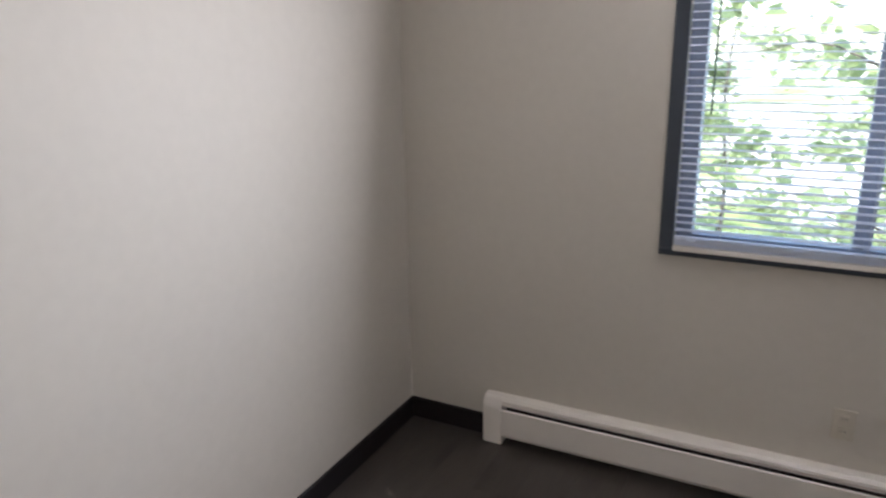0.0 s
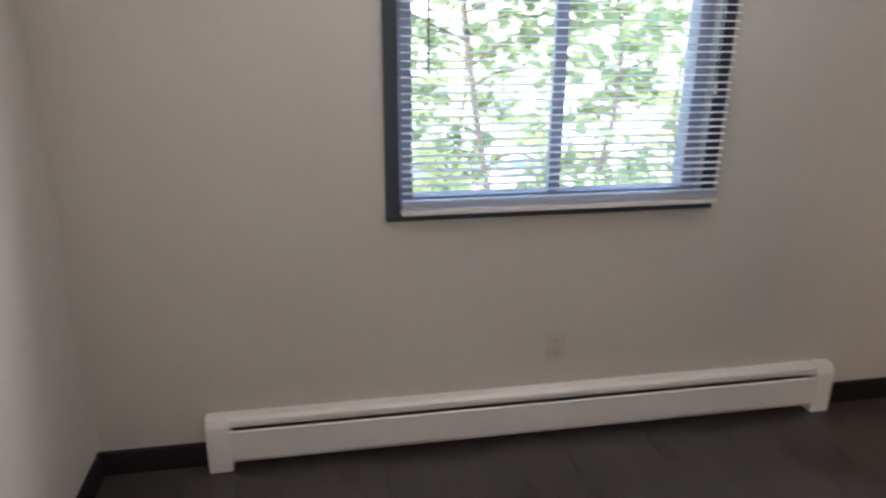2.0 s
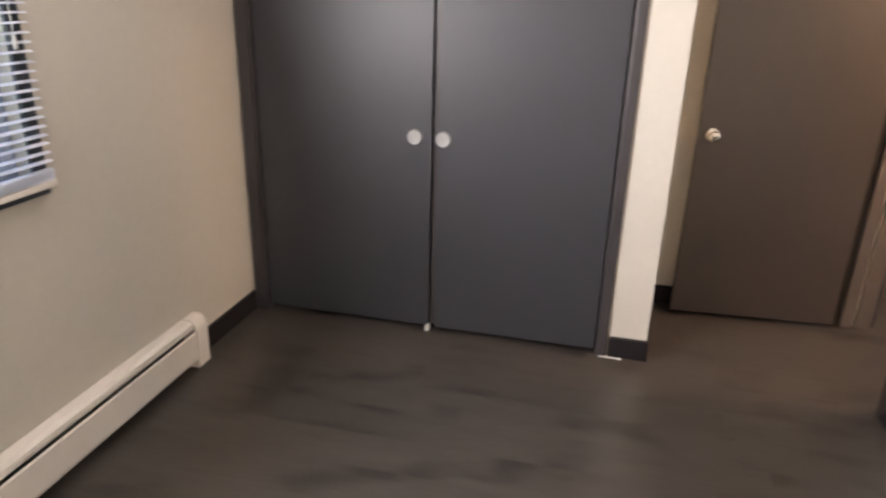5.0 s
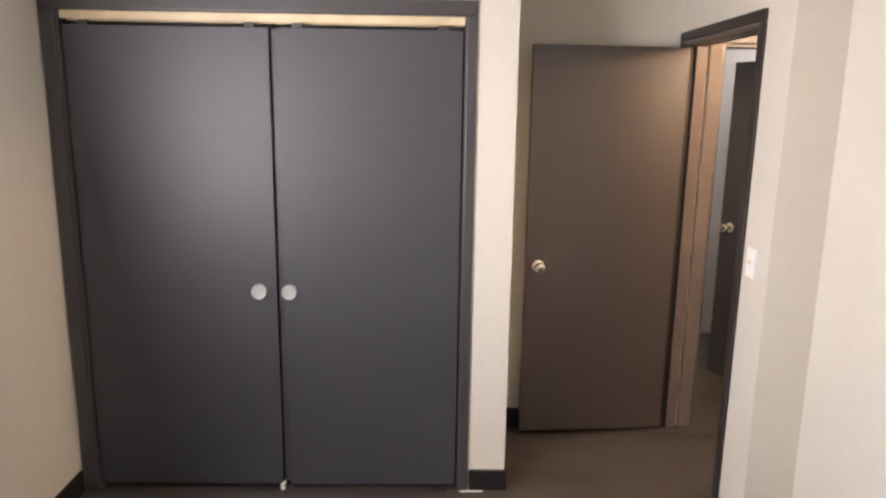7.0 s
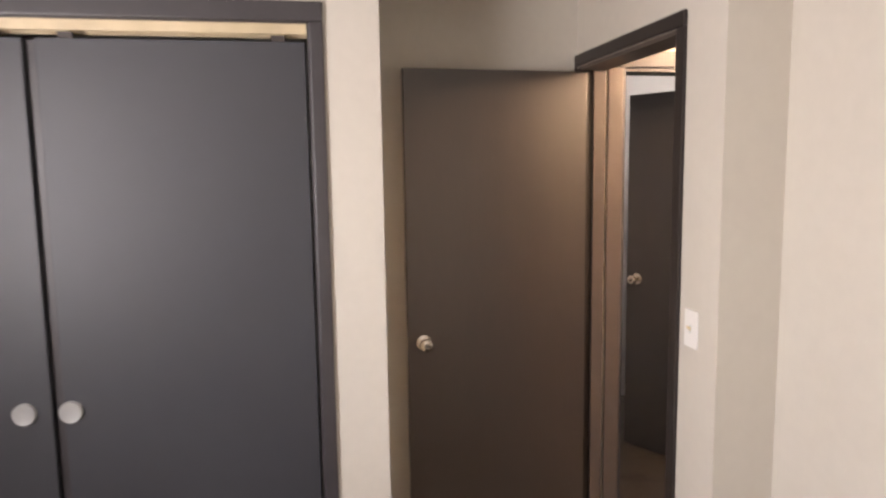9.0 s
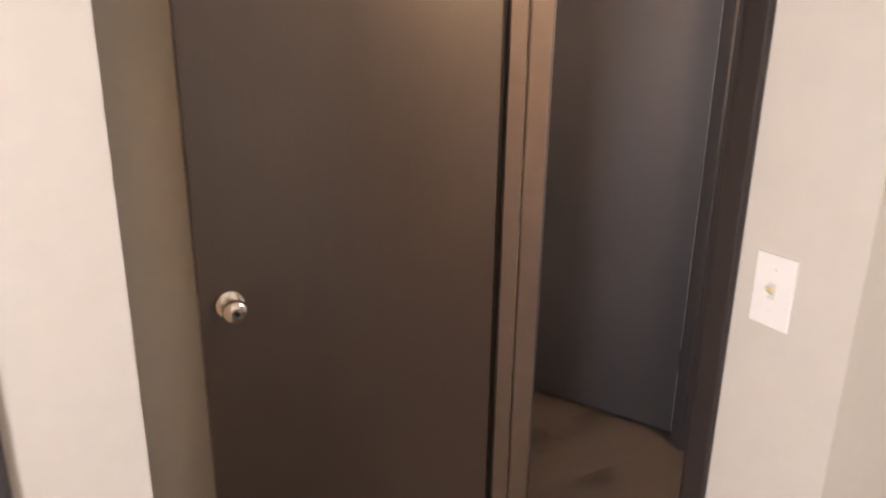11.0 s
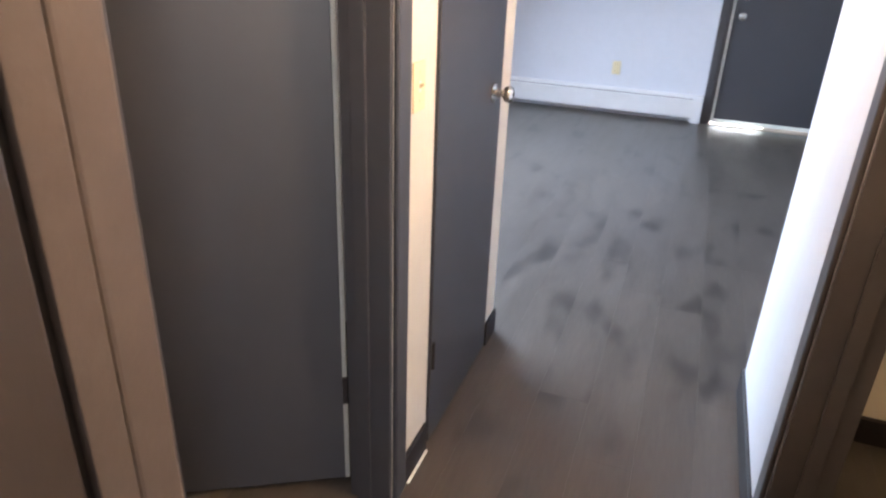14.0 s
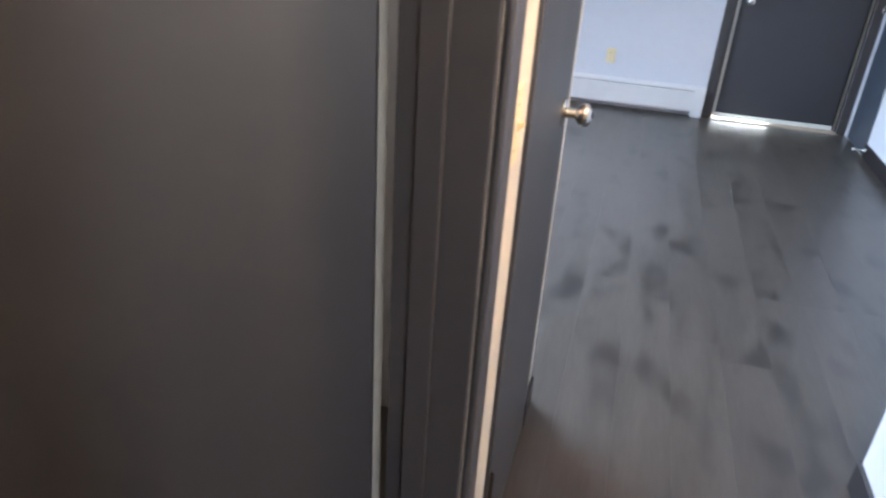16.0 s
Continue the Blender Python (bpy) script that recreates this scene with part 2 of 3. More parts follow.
# ---- the plan, in metres ----
CEIL = 2.34
WEST = -3.51
SOUTH = -3.02          # bedroom's south wall
DOORWALL = -2.823      # wall with the bedroom door, room side
HALLN = -2.943         # the same wall, hall side
ALC = 0.672             # alcove's back wall
HALLE, HALLW = 0.676, -0.284
STUB = -0.42           # bedroom side of the hall's west wall
HALLS_E, HALLS_W = -4.82, -4.76
LIVS, LIVW, LIVE = -8.895, -1.115, 3.0
LOW = -0.004
BASE = 0.10


def wall(name, boxes, mat, label):
    bm = bmesh.new()
    for b in boxes:
        box(bm, *b)
    return solid(name, bm, mat, label, "wall", "structure")


WX0, WX1, WZ0, WZ1 = -2.388, -1.235, 0.955, 2.06
wall("wall_north", [(WEST - 0.12, WX0, 0, 0.14, LOW, CEIL), (WX1, 0.81, 0, 0.14, LOW, CEIL), (WX0, WX1, 0, 0.14, LOW, WZ0), (WX0, WX1, 0, 0.14, WZ1, CEIL)],
     M_WALL, "greige painted bedroom wall round a window")
wall("wall_west", [(WEST - 0.12, WEST, SOUTH - 0.12, 0, LOW, CEIL)], M_WALL, "plain greige painted bedroom wall")
wall("wall_south", [(WEST - 0.12, STUB, SOUTH - 0.12, SOUTH, LOW, CEIL)], M_WALL, "plain greige painted bedroom wall")
CY0, CY1, CZ = -1.702, -0.066, 2.088
wall("wall_closet", [(0, 0.10, -1.915, CY0, LOW, CEIL), (0, 0.10, CY1, 0, LOW, CEIL), (0, 0.10, CY0, CY1, CZ, CEIL), (0.10, ALC, -1.915, -1.815, LOW, CEIL)],
     M_WALL, "greige wall framing the closet opening")
wall("wall_alcove", [(ALC, ALC + 0.12, DOORWALL, 0, LOW, CEIL)], M_WALL, "greige wall at the back of the door alcove")
DX0, DX1, DZ = -0.168, 0.662, 2.062
wall("wall_door", [(STUB, DX0, HALLN, DOORWALL, LOW, CEIL), (STUB, STUB + 0.06, SOUTH, HALLN, LOW, CEIL), (DX1, ALC + 0.12, HALLN, DOORWALL, LOW, CEIL), (DX0, DX1, HALLN, DOORWALL, DZ, CEIL)],
     M_WALL, "greige wall with the bedroom doorway")
NY0, NY1 = -3.975, -3.215   # doorway in the hall's west wall
wall("wall_hall_west", [(STUB + 0.06, HALLW, SOUTH, HALLN, LOW, CEIL), (STUB, HALLW, NY1, SOUTH, LOW, CEIL), (STUB, HALLW, HALLS_W, NY0, LOW, CEIL), (STUB, HALLW, NY0, NY1, DZ, CEIL)],
     M_WHITE_WALL, "white hall wall with a dark doorway")
BY0, BY1 = -3.808, -3.033  # bathroom doorway
LY0, LY1 = -4.684, -4.067  # linen closet door
wall("wall_hall_east", [(HALLE, 0.796, BY1, HALLN, LOW, CEIL), (HALLE, 0.796, LY1, BY0, LOW, CEIL), (HALLE, 0.796, HALLS_E, LY0, LOW, CEIL),
                        (HALLE, 0.796, BY0, BY1, DZ, CEIL), (HALLE, 0.796, LY0, LY1, DZ, CEIL)],
     M_WALL, "cream hall wall with two dark doors")
wall("wall_living_north", [(0.796, LIVE + 0.12, HALLS_E, HALLS_E + 0.12, LOW, CEIL)], M_WHITE_WALL, "plain white living room wall")
wall("wall_nook_south", [(LIVW - 0.9, STUB, HALLS_W, HALLS_W + 0.12, LOW, CEIL)], M_WALL, "plain painted partition wall")
wall("wall_nook_west", [(LIVW - 0.9, LIVW - 0.78, HALLS_W + 0.12, SOUTH - 0.12, LOW, CEIL)], M_WALL, "plain painted wall")
EX0, EX1 = -1.048, -0.098
wall("wall_living_south", [(LIVW - 0.12, EX0, LIVS - 0.14, LIVS, LOW, CEIL), (EX1, LIVE + 0.12, LIVS - 0.14, LIVS, LOW, CEIL), (EX0, EX1, LIVS - 0.14, LIVS, DZ, CEIL)],
     M_WHITE_WALL, "white living room wall with the entry door")
SY0, SY1 = -8.80, -8.32
wall("wall_living_west", [(LIVW - 0.12, LIVW, LIVS, SY0, LOW, CEIL), (LIVW - 0.12, LIVW, SY1, HALLS_W, LOW, CEIL), (LIVW - 0.12, LIVW, SY0, SY1, DZ, CEIL)],
     M_WHITE_WALL, "white living room wall with a slate door")
wall("wall_living_east", [(LIVE, LIVE + 0.12, LIVS, HALLS_E, LOW, CEIL)], M_WHITE_WALL, "plain white living room wall")
wall("wall_bath", [(2.3, 2.42, -4.76, -2.94, LOW, CEIL), (ALC + 0.12, 2.3, -3.06, -2.94, LOW, CEIL), (0.796, 2.3, -4.76, -4.64, LOW, CEIL)],
     M_WHITE_WALL, "plain white bathroom wall")
solid("ceiling", cube(WEST - 0.12, LIVE + 0.12, LIVS - 0.14, 0.14, CEIL, CEIL + 0.12), M_CEIL, "flat off-white painted ceiling", "ceiling", "structure")
sub = cube(WEST - 0.12, ALC + 0.12, SOUTH - 0.12, 0.14, -0.12, -0.0125)
box(sub, LIVW - 0.9, 2.42, HALLS_E, SOUTH - 0.12, -0.12, -0.0125)
box(sub, LIVW - 0.12, LIVE + 0.12, LIVS - 0.14, HALLS_E, -0.12, -0.0125)
floor = solid("floor", sub, M_SUB, "dark grey-brown vinyl plank floor with smudgy knots", "floor", "structure")

# ---- baseboards: a dark strip with a rounded top ----


def baseboard(a, b, face):
    """From a to b along one axis; face is the outward direction, '+x', '-x', '+y' or '-y'."""
    t = 0.010
    (x0, y0), (x1, y1) = a, b
    prof = [(0.0, 0.0), (t, 0.0), (t, BASE - 0.006), (t * 0.5, BASE), (0.0, BASE)]
    sgn = 1 if face[0] == "+" else -1
    if face[1] == "y":
        bm = extrude_profile([(y0 + sgn * d, h) for d, h in prof], x1 - x0, "x", x0)
    else:
        bm = extrude_profile([(x0 + sgn * d, h) for d, h in prof], y1 - y0, "y", y0)
    return solid("baseboard", bm, M_BASE, "dark vinyl baseboard along the wall foot", "baseboard", "structure", "baseboards")


for a, b, f in [((WEST, SOUTH), (WEST, 0), "+x"), ((WEST + 0.01, 0), (-3.125, 0), "-y"), ((-0.53, 0), (-0.018, 0), "-y"),
                ((WEST + 0.01, SOUTH), (STUB, SOUTH), "+y"), ((STUB, SOUTH + 0.01), (STUB, DOORWALL + 0.01), "-x"), ((STUB, DOORWALL), (DX0 - 0.068, DOORWALL), "+y"),
                ((0, -1.925), (0, CY0 - 0.051), "-x"), ((0, -1.915), (ALC, -1.915), "-y"), ((ALC, DOORWALL + 0.02), (ALC, -1.926), "-x"),
                ((HALLW, HALLS_W - 0.01), (HALLW, NY0 - 0.068), "+x"), ((HALLW, NY1 + 0.068), (HALLW, HALLN), "+x"),
                ((HALLE, LY1 + 0.012), (HALLE, BY0 - 0.073), "-x"), ((HALLE, HALLS_E - 0.01), (HALLE, LY0 - 0.012), "-x"),
                ((LIVW, HALLS_W), (HALLW, HALLS_W), "-y"), ((HALLE, HALLS_E), (LIVE, HALLS_E), "-y"),
                ((LIVW, SY1 + 0.01), (LIVW, HALLS_W - 0.01), "+x"), ((LIVW - 0.7, HALLS_W + 0.12), (STUB, HALLS_W + 0.12), "+y")]:
    baseboard(a, b, f)

# ---- door casings and jambs ----
CW = 0.066


def casing_x(name, x0, x1, top, y, sgn, mat, label, w=CW, w_east=None):
    """Casing round an opening in a wall that runs along x; sgn is the side that it stands out to."""
    c = thing(name, pose((x0 + x1) / 2, y, 0), label, "door trim", kind="structure")
    h = (x1 - x0) / 2
    t = 0.014 * sgn
    we = w if w_east is None else w_east
    part("side_casing", cube(-h - w, -h, 0, t, LOW, top, bevel=0.006), mat, c)
    if we:
        part("side_casing", cube(h, h + we, 0, t, LOW, top, bevel=0.006), mat, c)
    part("head_casing", cube(-h - w, h + we, 0, t * 1.08, top, top + w, bevel=0.006), mat, c)
    return c


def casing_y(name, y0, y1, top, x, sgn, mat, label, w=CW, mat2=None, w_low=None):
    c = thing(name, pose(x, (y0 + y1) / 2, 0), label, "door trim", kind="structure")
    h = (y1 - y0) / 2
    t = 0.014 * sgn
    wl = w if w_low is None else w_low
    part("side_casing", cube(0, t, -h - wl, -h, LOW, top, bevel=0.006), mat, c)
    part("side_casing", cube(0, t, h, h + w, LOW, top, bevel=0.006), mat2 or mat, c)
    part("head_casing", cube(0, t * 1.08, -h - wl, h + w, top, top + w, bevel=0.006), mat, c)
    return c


def jamb_x(x0, x1, top, ya, yb, mat, stop_y, label, mat2=None, rabbet=False):
    """Lining boards of an opening with a door stop."""
    j = thing("door_jamb", pose((x0 + x1) / 2, (ya + yb) / 2, 0), label, "door frame", kind="structure")
    h, d, t = (x1 - x0) / 2, abs(yb - ya) / 2, 0.016
    part("jamb_board", cube(-h, -h + t, -d, d, LOW, top, bevel=0.002), mat2 or mat, j)
    if rabbet:
        part("jamb_board", cube(h - t, h, -d, -0.006, LOW, top, bevel=0.002), mat, j)
        # thin board in the darker paint, added for the shade of the hinge gap
        part("gap_shade_board", cube(h - 0.003, h, -0.006, d, LOW, top), mat2 or mat, j)
    else:
        part("jamb_board", cube(h - t, h, -d, d, LOW, top, bevel=0.002), mat, j)
    part("head_board", cube(-h + t, h - t, -d, d, top - t, top, bevel=0.002), mat, j)
    s = stop_y - (ya + yb) / 2
    part("door_stop", cube(-h + t, -h + t + 0.011, s - 0.018, s + 0.018, LOW, top - t, bevel=0.002), mat2 or mat, j)
    if not rabbet:
        part("door_stop", cube(h - t - 0.011, h - t, s - 0.018, s + 0.018, LOW, top - t, bevel=0.002), mat, j)
    return j


def jamb_y(y0, y1, top, xa, xb, mat, stop_x, label):
    j = thing("door_jamb", pose((xa + xb) / 2, (y0 + y1) / 2, 0), label, "door frame", kind="structure")
    h, d, t = (y1 - y0) / 2, abs(xb - xa) / 2, 0.016
    part("jamb_board", cube(-d, d, -h, -h + t, LOW, top, bevel=0.002), mat, j)
    part("jamb_board", cube(-d, d, h - t, h, LOW, top, bevel=0.002), mat, j)
    part("head_board", cube(-d, d, -h + t, h - t, top - t, top, bevel=0.002), mat, j)
    s = stop_x - (xa + xb) / 2
    part("door_stop", cube(s - 0.018, s + 0.018, -h + t, -h + t + 0.011, LOW, top - t, bevel=0.002), mat, j)
    part("door_stop", cube(s - 0.018, s + 0.018, h - t - 0.011, h - t, LOW, top - t, bevel=0.002), mat, j)
    return j


casing_x("bedroom_door_casing", DX0, DX1, DZ, DOORWALL, 1, M_DOORTRIM, "dark painted casing round the bedroom doorway", w=0.048, w_east=0.009)
casing_x("bedroom_door_casing", DX0, DX1, DZ, HALLN, -1, M_DOORTRIM, "dark painted casing on the hall side", w=0.048, w_east=0.0)
# hinge side and head take the lamp-lightened brown, the far side stays dark
bedroom_jamb = jamb_x(DX0, DX1, DZ, DOORWALL, HALLN, M_JAMB_LIT, -2.885, "dark brown painted bedroom door jamb with a stop", M_DOORTRIM, rabbet=True)
part("strike_plate", cube(-0.399, -0.3965, 0.015, 0.045, 0.88, 0.94, bevel=0.002), M_CHROME, bedroom_jamb, "bright metal strike plate")
# north casing: warm lamp light put into its colour, same paint as the rest
casing_y("bathroom_door_casing", BY0, BY1, DZ, HALLE, -1, M_CLOSET, "dark painted casing round the bathroom doorway", w=0.072, mat2=M_JAMB_LIT)
jamb_y(BY0, BY1, DZ, HALLE, 0.798, M_CLOSET, 0.75, "dark painted bathroom door jamb with a stop")
casing_y("nook_doorway_casing", NY0, NY1, DZ, HALLW, 1, M_TRIM, "dark painted casing round a hall doorway")
jamb_y(NY0, NY1, DZ, STUB, HALLW, M_TRIM, -0.36, "dark painted jamb of a hall doorway")
casing_y("closet_casing", CY0, CY1, CZ, 0.0, -1, M_TRIM, "dark slate casing round the bedroom closet", w=0.060, w_low=0.043)
closet_lining = thing("closet_jamb", pose(0, 0, 0), "dark slate lining of the closet opening", "door frame", kind="structure")
part("jamb_board", cube(-0.004, 0.10, CY1 - 0.010, CY1 + 0.002, LOW, CZ), M_TRIM, closet_lining)
part("jamb_board", cube(-0.004, 0.10, CY0 - 0.002, CY0 + 0.006, LOW, CZ), M_TRIM, closet_lining)
part("head_board", cube(-0.004, 0.10, CY0 + 0.006, CY1 - 0.010, CZ - 0.003, CZ + 0.002), M_TRIM, closet_lining)

# ---- doors ----


def knob(parent, m, rose=0.032):
    k = part("knob", lathe([(rose, 0.0), (rose, 0.004), (rose * 0.8, 0.008), (0.012, 0.010), (0.011, 0.030), (0.020, 0.036), (0.027, 0.046),
                            (0.027, 0.056), (0.022, 0.063), (0.012, 0.066), (0.010, 0.064)], m), M_CHROME, parent, "round satin metal door knob", smooth=True)
    part("keyhole", lathe([(0.007, 0.064), (0.0065, 0.068), (0.003, 0.069)], m, 16), M_HINGE, k)
    return k


def hinge(parent, x, y, z, along=(1, 0)):
    b = lathe([(0.007, 0), (0.007, 0.09)], pose(x, y, z - 0.045), 14)
    box(b, x, x + along[0] * 0.03 + 0.002, y, y + along[1] * 0.03 + 0.002, z - 0.044, z + 0.044)
    return part("hinge", b, M_HINGE, parent, "dark metal hinge", smooth=True)


def door(name, m, w, h, mat, label, knob_z=0.94, front=True, back=True, gap=0.012, hinges=True):
    """A flush slab from its hinge at the origin along +x; its front faces -y."""
    d = thing(name, m, label, "door")
    slab = part("slab", cube(0, w, 0, 0.035, gap, h, bevel=0.003), mat, d)
    if front:
        knob(d, pose(w - 0.065, 0, knob_z, 90))
    if back:
        knob(d, pose(w - 0.065, 0.035, knob_z, -90))
    part("latch_plate", cube(w - 0.001, w + 0.0015, 0.006, 0.029, knob_z - 0.028, knob_z + 0.028), M_CHROME, d)
    if hinges:
        for z in (0.32, h / 2 + 0.1, h - 0.2):
            hinge(d, -0.004, -0.004, z)
    return d


def aim(x, y, dx, dy):
    return pose(x, y, 0, 0, 0, math.degrees(math.atan2(dy, dx)))


# bedroom door, swung open against the alcove wall: its front faces the room
# (hinge at the doorway's alcove side)
bed_door = thing("bedroom_door", aim(0.602, -2.838, -0.056, 0.781), "dark brown flush bedroom door standing open in the alcove", "door")
part("slab", cube(0.0, 0.783, -0.035, 0, 0.022, 2.035, bevel=0.003), M_BROWN, bed_door)
knob(bed_door, pose(0.718, 0, 0.935, -90))
part("latch_plate", cube(0.783, 0.7845, -0.029, -0.006, 0.907, 0.963), M_CHROME, bed_door)
for z in (0.32, 1.1, 1.82):
    hinge(bed_door, -0.004, -0.038, z)

# bathroom door, opened into the bathroom
bath = aim(0.824, -3.838, math.cos(radians(30)), math.sin(radians(30)))
bath_door = thing("bathroom_door", bath, "charcoal flush bathroom door standing open", "door")
part("slab", cube(0.014, 0.765, -0.035, 0, 0.014, 2.03, bevel=0.003), M_CLOSET, bath_door)
knob(bath_door, pose(0.695, 0, 1.0, -90))
knob(bath_door, pose(0.695, -0.035, 1.0, 90))
part("latch_plate", cube(0.765, 0.7665, -0.029, -0.006, 0.93, 0.99), M_CHROME, bath_door)
# added pale strip: light from behind the hinge gap, put into its colour
part("hinge_gap_strip", cube(0.001, 0.0138, -0.033, 0.001, 0.016, 2.028), M_GAP_LIGHT, bath_door, "pale strip coloured as light through the hinge gap")
for z in (0.33, 1.82):
    hinge(bath_door, -0.008, 0.002, z, (0.5, -1))
    part("hinge_leaf", cube(-0.006, 0.0145, -0.034, 0.004, z - 0.045, z + 0.045, bevel=0.002), M_HINGE, bath_door, "dark metal hinge leaf")

# linen closet door in the hall, shut
linen = thing("linen_closet_door", pose(HALLE, LY1 - 0.008, 0, 0, 0, -90), "charcoal flush closet door shut in the hall", "door")
part("slab", cube(0, 0.603, -0.008, 0.027, 0.012, 2.03, bevel=0.003), M_CLOSET, linen)
knob(linen, pose(0.505, -0.008, 1.03, 90))
for z in (0.33, 1.8):
    hinge(linen, 0.012, -0.010, z, (0.4, 0))
jamb_y(LY0, LY1, DZ, HALLE, 0.80, M_TRIM, 0.76, "dark painted linen closet jamb")

# entry door
entry = thing("entry_door", pose(EX0, LIVS, 0), "slate grey flush entry door shut over a bright gap", "door")
part("slab", cube(0.030, 0.905, -0.075, -0.035, 0.020, 2.025, bevel=0.003), M_CLOSET, entry)
knob(entry, pose(0.835, -0.035, 0.905, -90))
part("deadbolt", lathe([(0.03, 0), (0.03, 0.008), (0.022, 0.014), (0.01, 0.016)], pose(0.835, -0.035, 1.06, -90)), M_CHROME, entry, smooth=True)
part("weatherstrip", cube(0.906, 0.926, -0.06, -0.028, 0.02, 2.03, bevel=0.004), M_SEAL, entry, "pale weatherstrip on the latch side")
part("door_sweep", cube(0.030, 0.905, -0.034, -0.026, 0.0165, 0.046, bevel=0.003), M_SEAL, entry, "pale sweep at the door foot")
part("threshold", extrude_profile([(-0.12, 0.0), (0.040, 0.0), (0.034, 0.006), (-0.03, 0.012), (-0.12, 0.012)], 0.944, "x"), M_SILL, entry, "worn metal threshold")
jamb_x(EX0, EX1, DZ, LIVS, LIVS - 0.14, M_TRIM, LIVS - 0.09, "dark painted entry door jamb")
casing_x("entry_door_casing", EX0, EX1, DZ, LIVS, 1, M_TRIM, "dark painted casing round the entry door", w=0.062)

# door in the living room's west wall
side = thing("side_closet_door", pose(LIVW, SY0 + 0.006, 0, 0, 0, 90), "slate blue flush door shut beside the entry", "door")
part("slab", cube(0, SY1 - SY0 - 0.012, -0.006, 0.03, 0.012, 2.03, bevel=0.003), M_WINTRIM, side)
knob(side, pose(0.06, -0.006, 0.94, 90))

# spring door stop on the baseboard
stop = thing("door_stop_spring", pose(LIVW + 0.01, SY1 + 0.035, 0.06), "white spring door stop on the baseboard", "door stop")
part("plate", lathe([(0.013, 0), (0.013, 0.004), (0.008, 0.006)], pose(0, 0, 0, 0, 90), 16), M_PLATE, stop, smooth=True)
part("spring", lathe([(0.006 + 0.0015 * (i % 2), 0.005 + i * 0.0022) for i in range(30)], pose(0, 0, 0, 0, 90), 12), M_CHROME, stop, smooth=True)
part("tip", lathe([(0.008, 0.068), (0.009, 0.072), (0.009, 0.082), (0.006, 0.086)], pose(0, 0, 0, 0, 90), 14), M_PLATE, stop, "white rubber tip", smooth=True)

# ---- bedroom closet: two tall sliding doors and their track ----


def closet_door(y0, y1, x, knob_y, label):
    c = thing("closet_door", pose(x, y0, 0), label, "closet door", "closet doors")
    part("panel", cube(0, 0.030, 0, y1 - y0, 0.020, 2.032, bevel=0.003), M_CLOSET, c)
    k = part("pull", lathe([(0.034, -0.002), (0.034, 0.010), (0.031, 0.014), (0.027, 0.013), (0.022, 0.0115), (0.008, 0.0105)], pose(0, knob_y - y0, 0.933, 0, -90)),
             M_PULL, c, "round pale closet pull", smooth=True)
    part("roller_hanger", cube(0.008, 0.024, 0.06, 0.10, 2.032, 2.050), M_FIN, c)
    part("roller_hanger", cube(0.008, 0.024, y1 - y0 - 0.10, y1 - y0 - 0.06, 2.032, 2.050), M_FIN, c)
    return c


closet_door(-0.902, CY1 - 0.013, 0.012, -0.826, "tall charcoal closet door with a round pull")
closet_door(CY0 + 0.012, -0.937, 0.006, -0.957, "tall charcoal closet door beside the white strip")
closet_track = thing("closet_track", pose(0, CY0 + 0.007, 0), "cream metal track above the closet doors", "closet track")
part("fascia", extrude_profile([(0.004, 2.053), (0.008, 2.053), (0.008, 2.084), (0.004, 2.084)], CY1 - CY0 - 0.018, "y"), M_RAIL, closet_track, "cream front lip with worn paint")
part("channel", extrude_profile([(0.0085, 2.080), (0.060, 2.080), (0.060, 2.050), (0.064, 2.050), (0.064, 2.084), (0.0085, 2.084)], CY1 - CY0 - 0.018, "y"), M_RAIL, closet_track)
# added strip fills the gap between the doors and sets its shade
solid("closet_gap_filler", cube(0.034, 0.046, -0.9355, -0.9035, 0.022, 2.03, bevel=0.003), M_TRIM, "dark filler strip standing for the shaded gap between the closet doors", "trim")
solid("floor_guide", cube(-0.012, 0.03, -0.912, -0.892, 0, 0.028, bevel=0.004), M_SEAL, "small pale plastic floor guide of the closet doors", "floor guide")
solid("caulk_bead", extrude_profile([(-0.022, 0.0), (-0.020, 0.003), (-0.015, 0.003), (-0.013, 0.0)], 0.10, "y", -1.815), M_SEAL, "smeared white caulk bead on the floor by the closet", "caulk")
solid("caulk_bead", extrude_profile([(HALLE - 0.019, 0.0), (HALLE - 0.017, 0.004), (HALLE - 0.012, 0.005), (HALLE - 0.010, 0.0)], 0.155, "y", -4.045), M_SEAL, "white caulk bead at the foot of the hall baseboard", "caulk")
solid("wall_closet_back", cube(0.655, ALC, -1.815, 0, LOW, CEIL), M_WALL, "plain wall inside the closet", "wall", "structure")

# ---- bedroom window with its blind ----
win = thing("window_1", pose(0, 0, 0), "two-pane sliding window with dark slate trim", "window", kind="structure")
cw = 0.048
part("side_trim", cube(WX0 - cw, WX0, -0.014, 0, WZ0, WZ1, bevel=0.003), M_WINTRIM, win)
part("side_trim", cube(WX1, WX1 + cw, -0.014, 0, WZ0, WZ1, bevel=0.003), M_WINTRIM, win)
part("sill_trim", cube(WX0 - cw, WX1 + cw, -0.016, 0, WZ0 - 0.024, WZ0, bevel=0.003), M_WINTRIM, win)
part("head_trim", cube(WX0 - cw, WX1 + cw, -0.016, 0, WZ1, WZ1 + cw, bevel=0.003), M_WINTRIM, win)
part("window_frame", cube(WX0, WX0 + 0.055, 0.045, 0.125, WZ0, WZ1, bevel=0.003), M_VINYL, win)
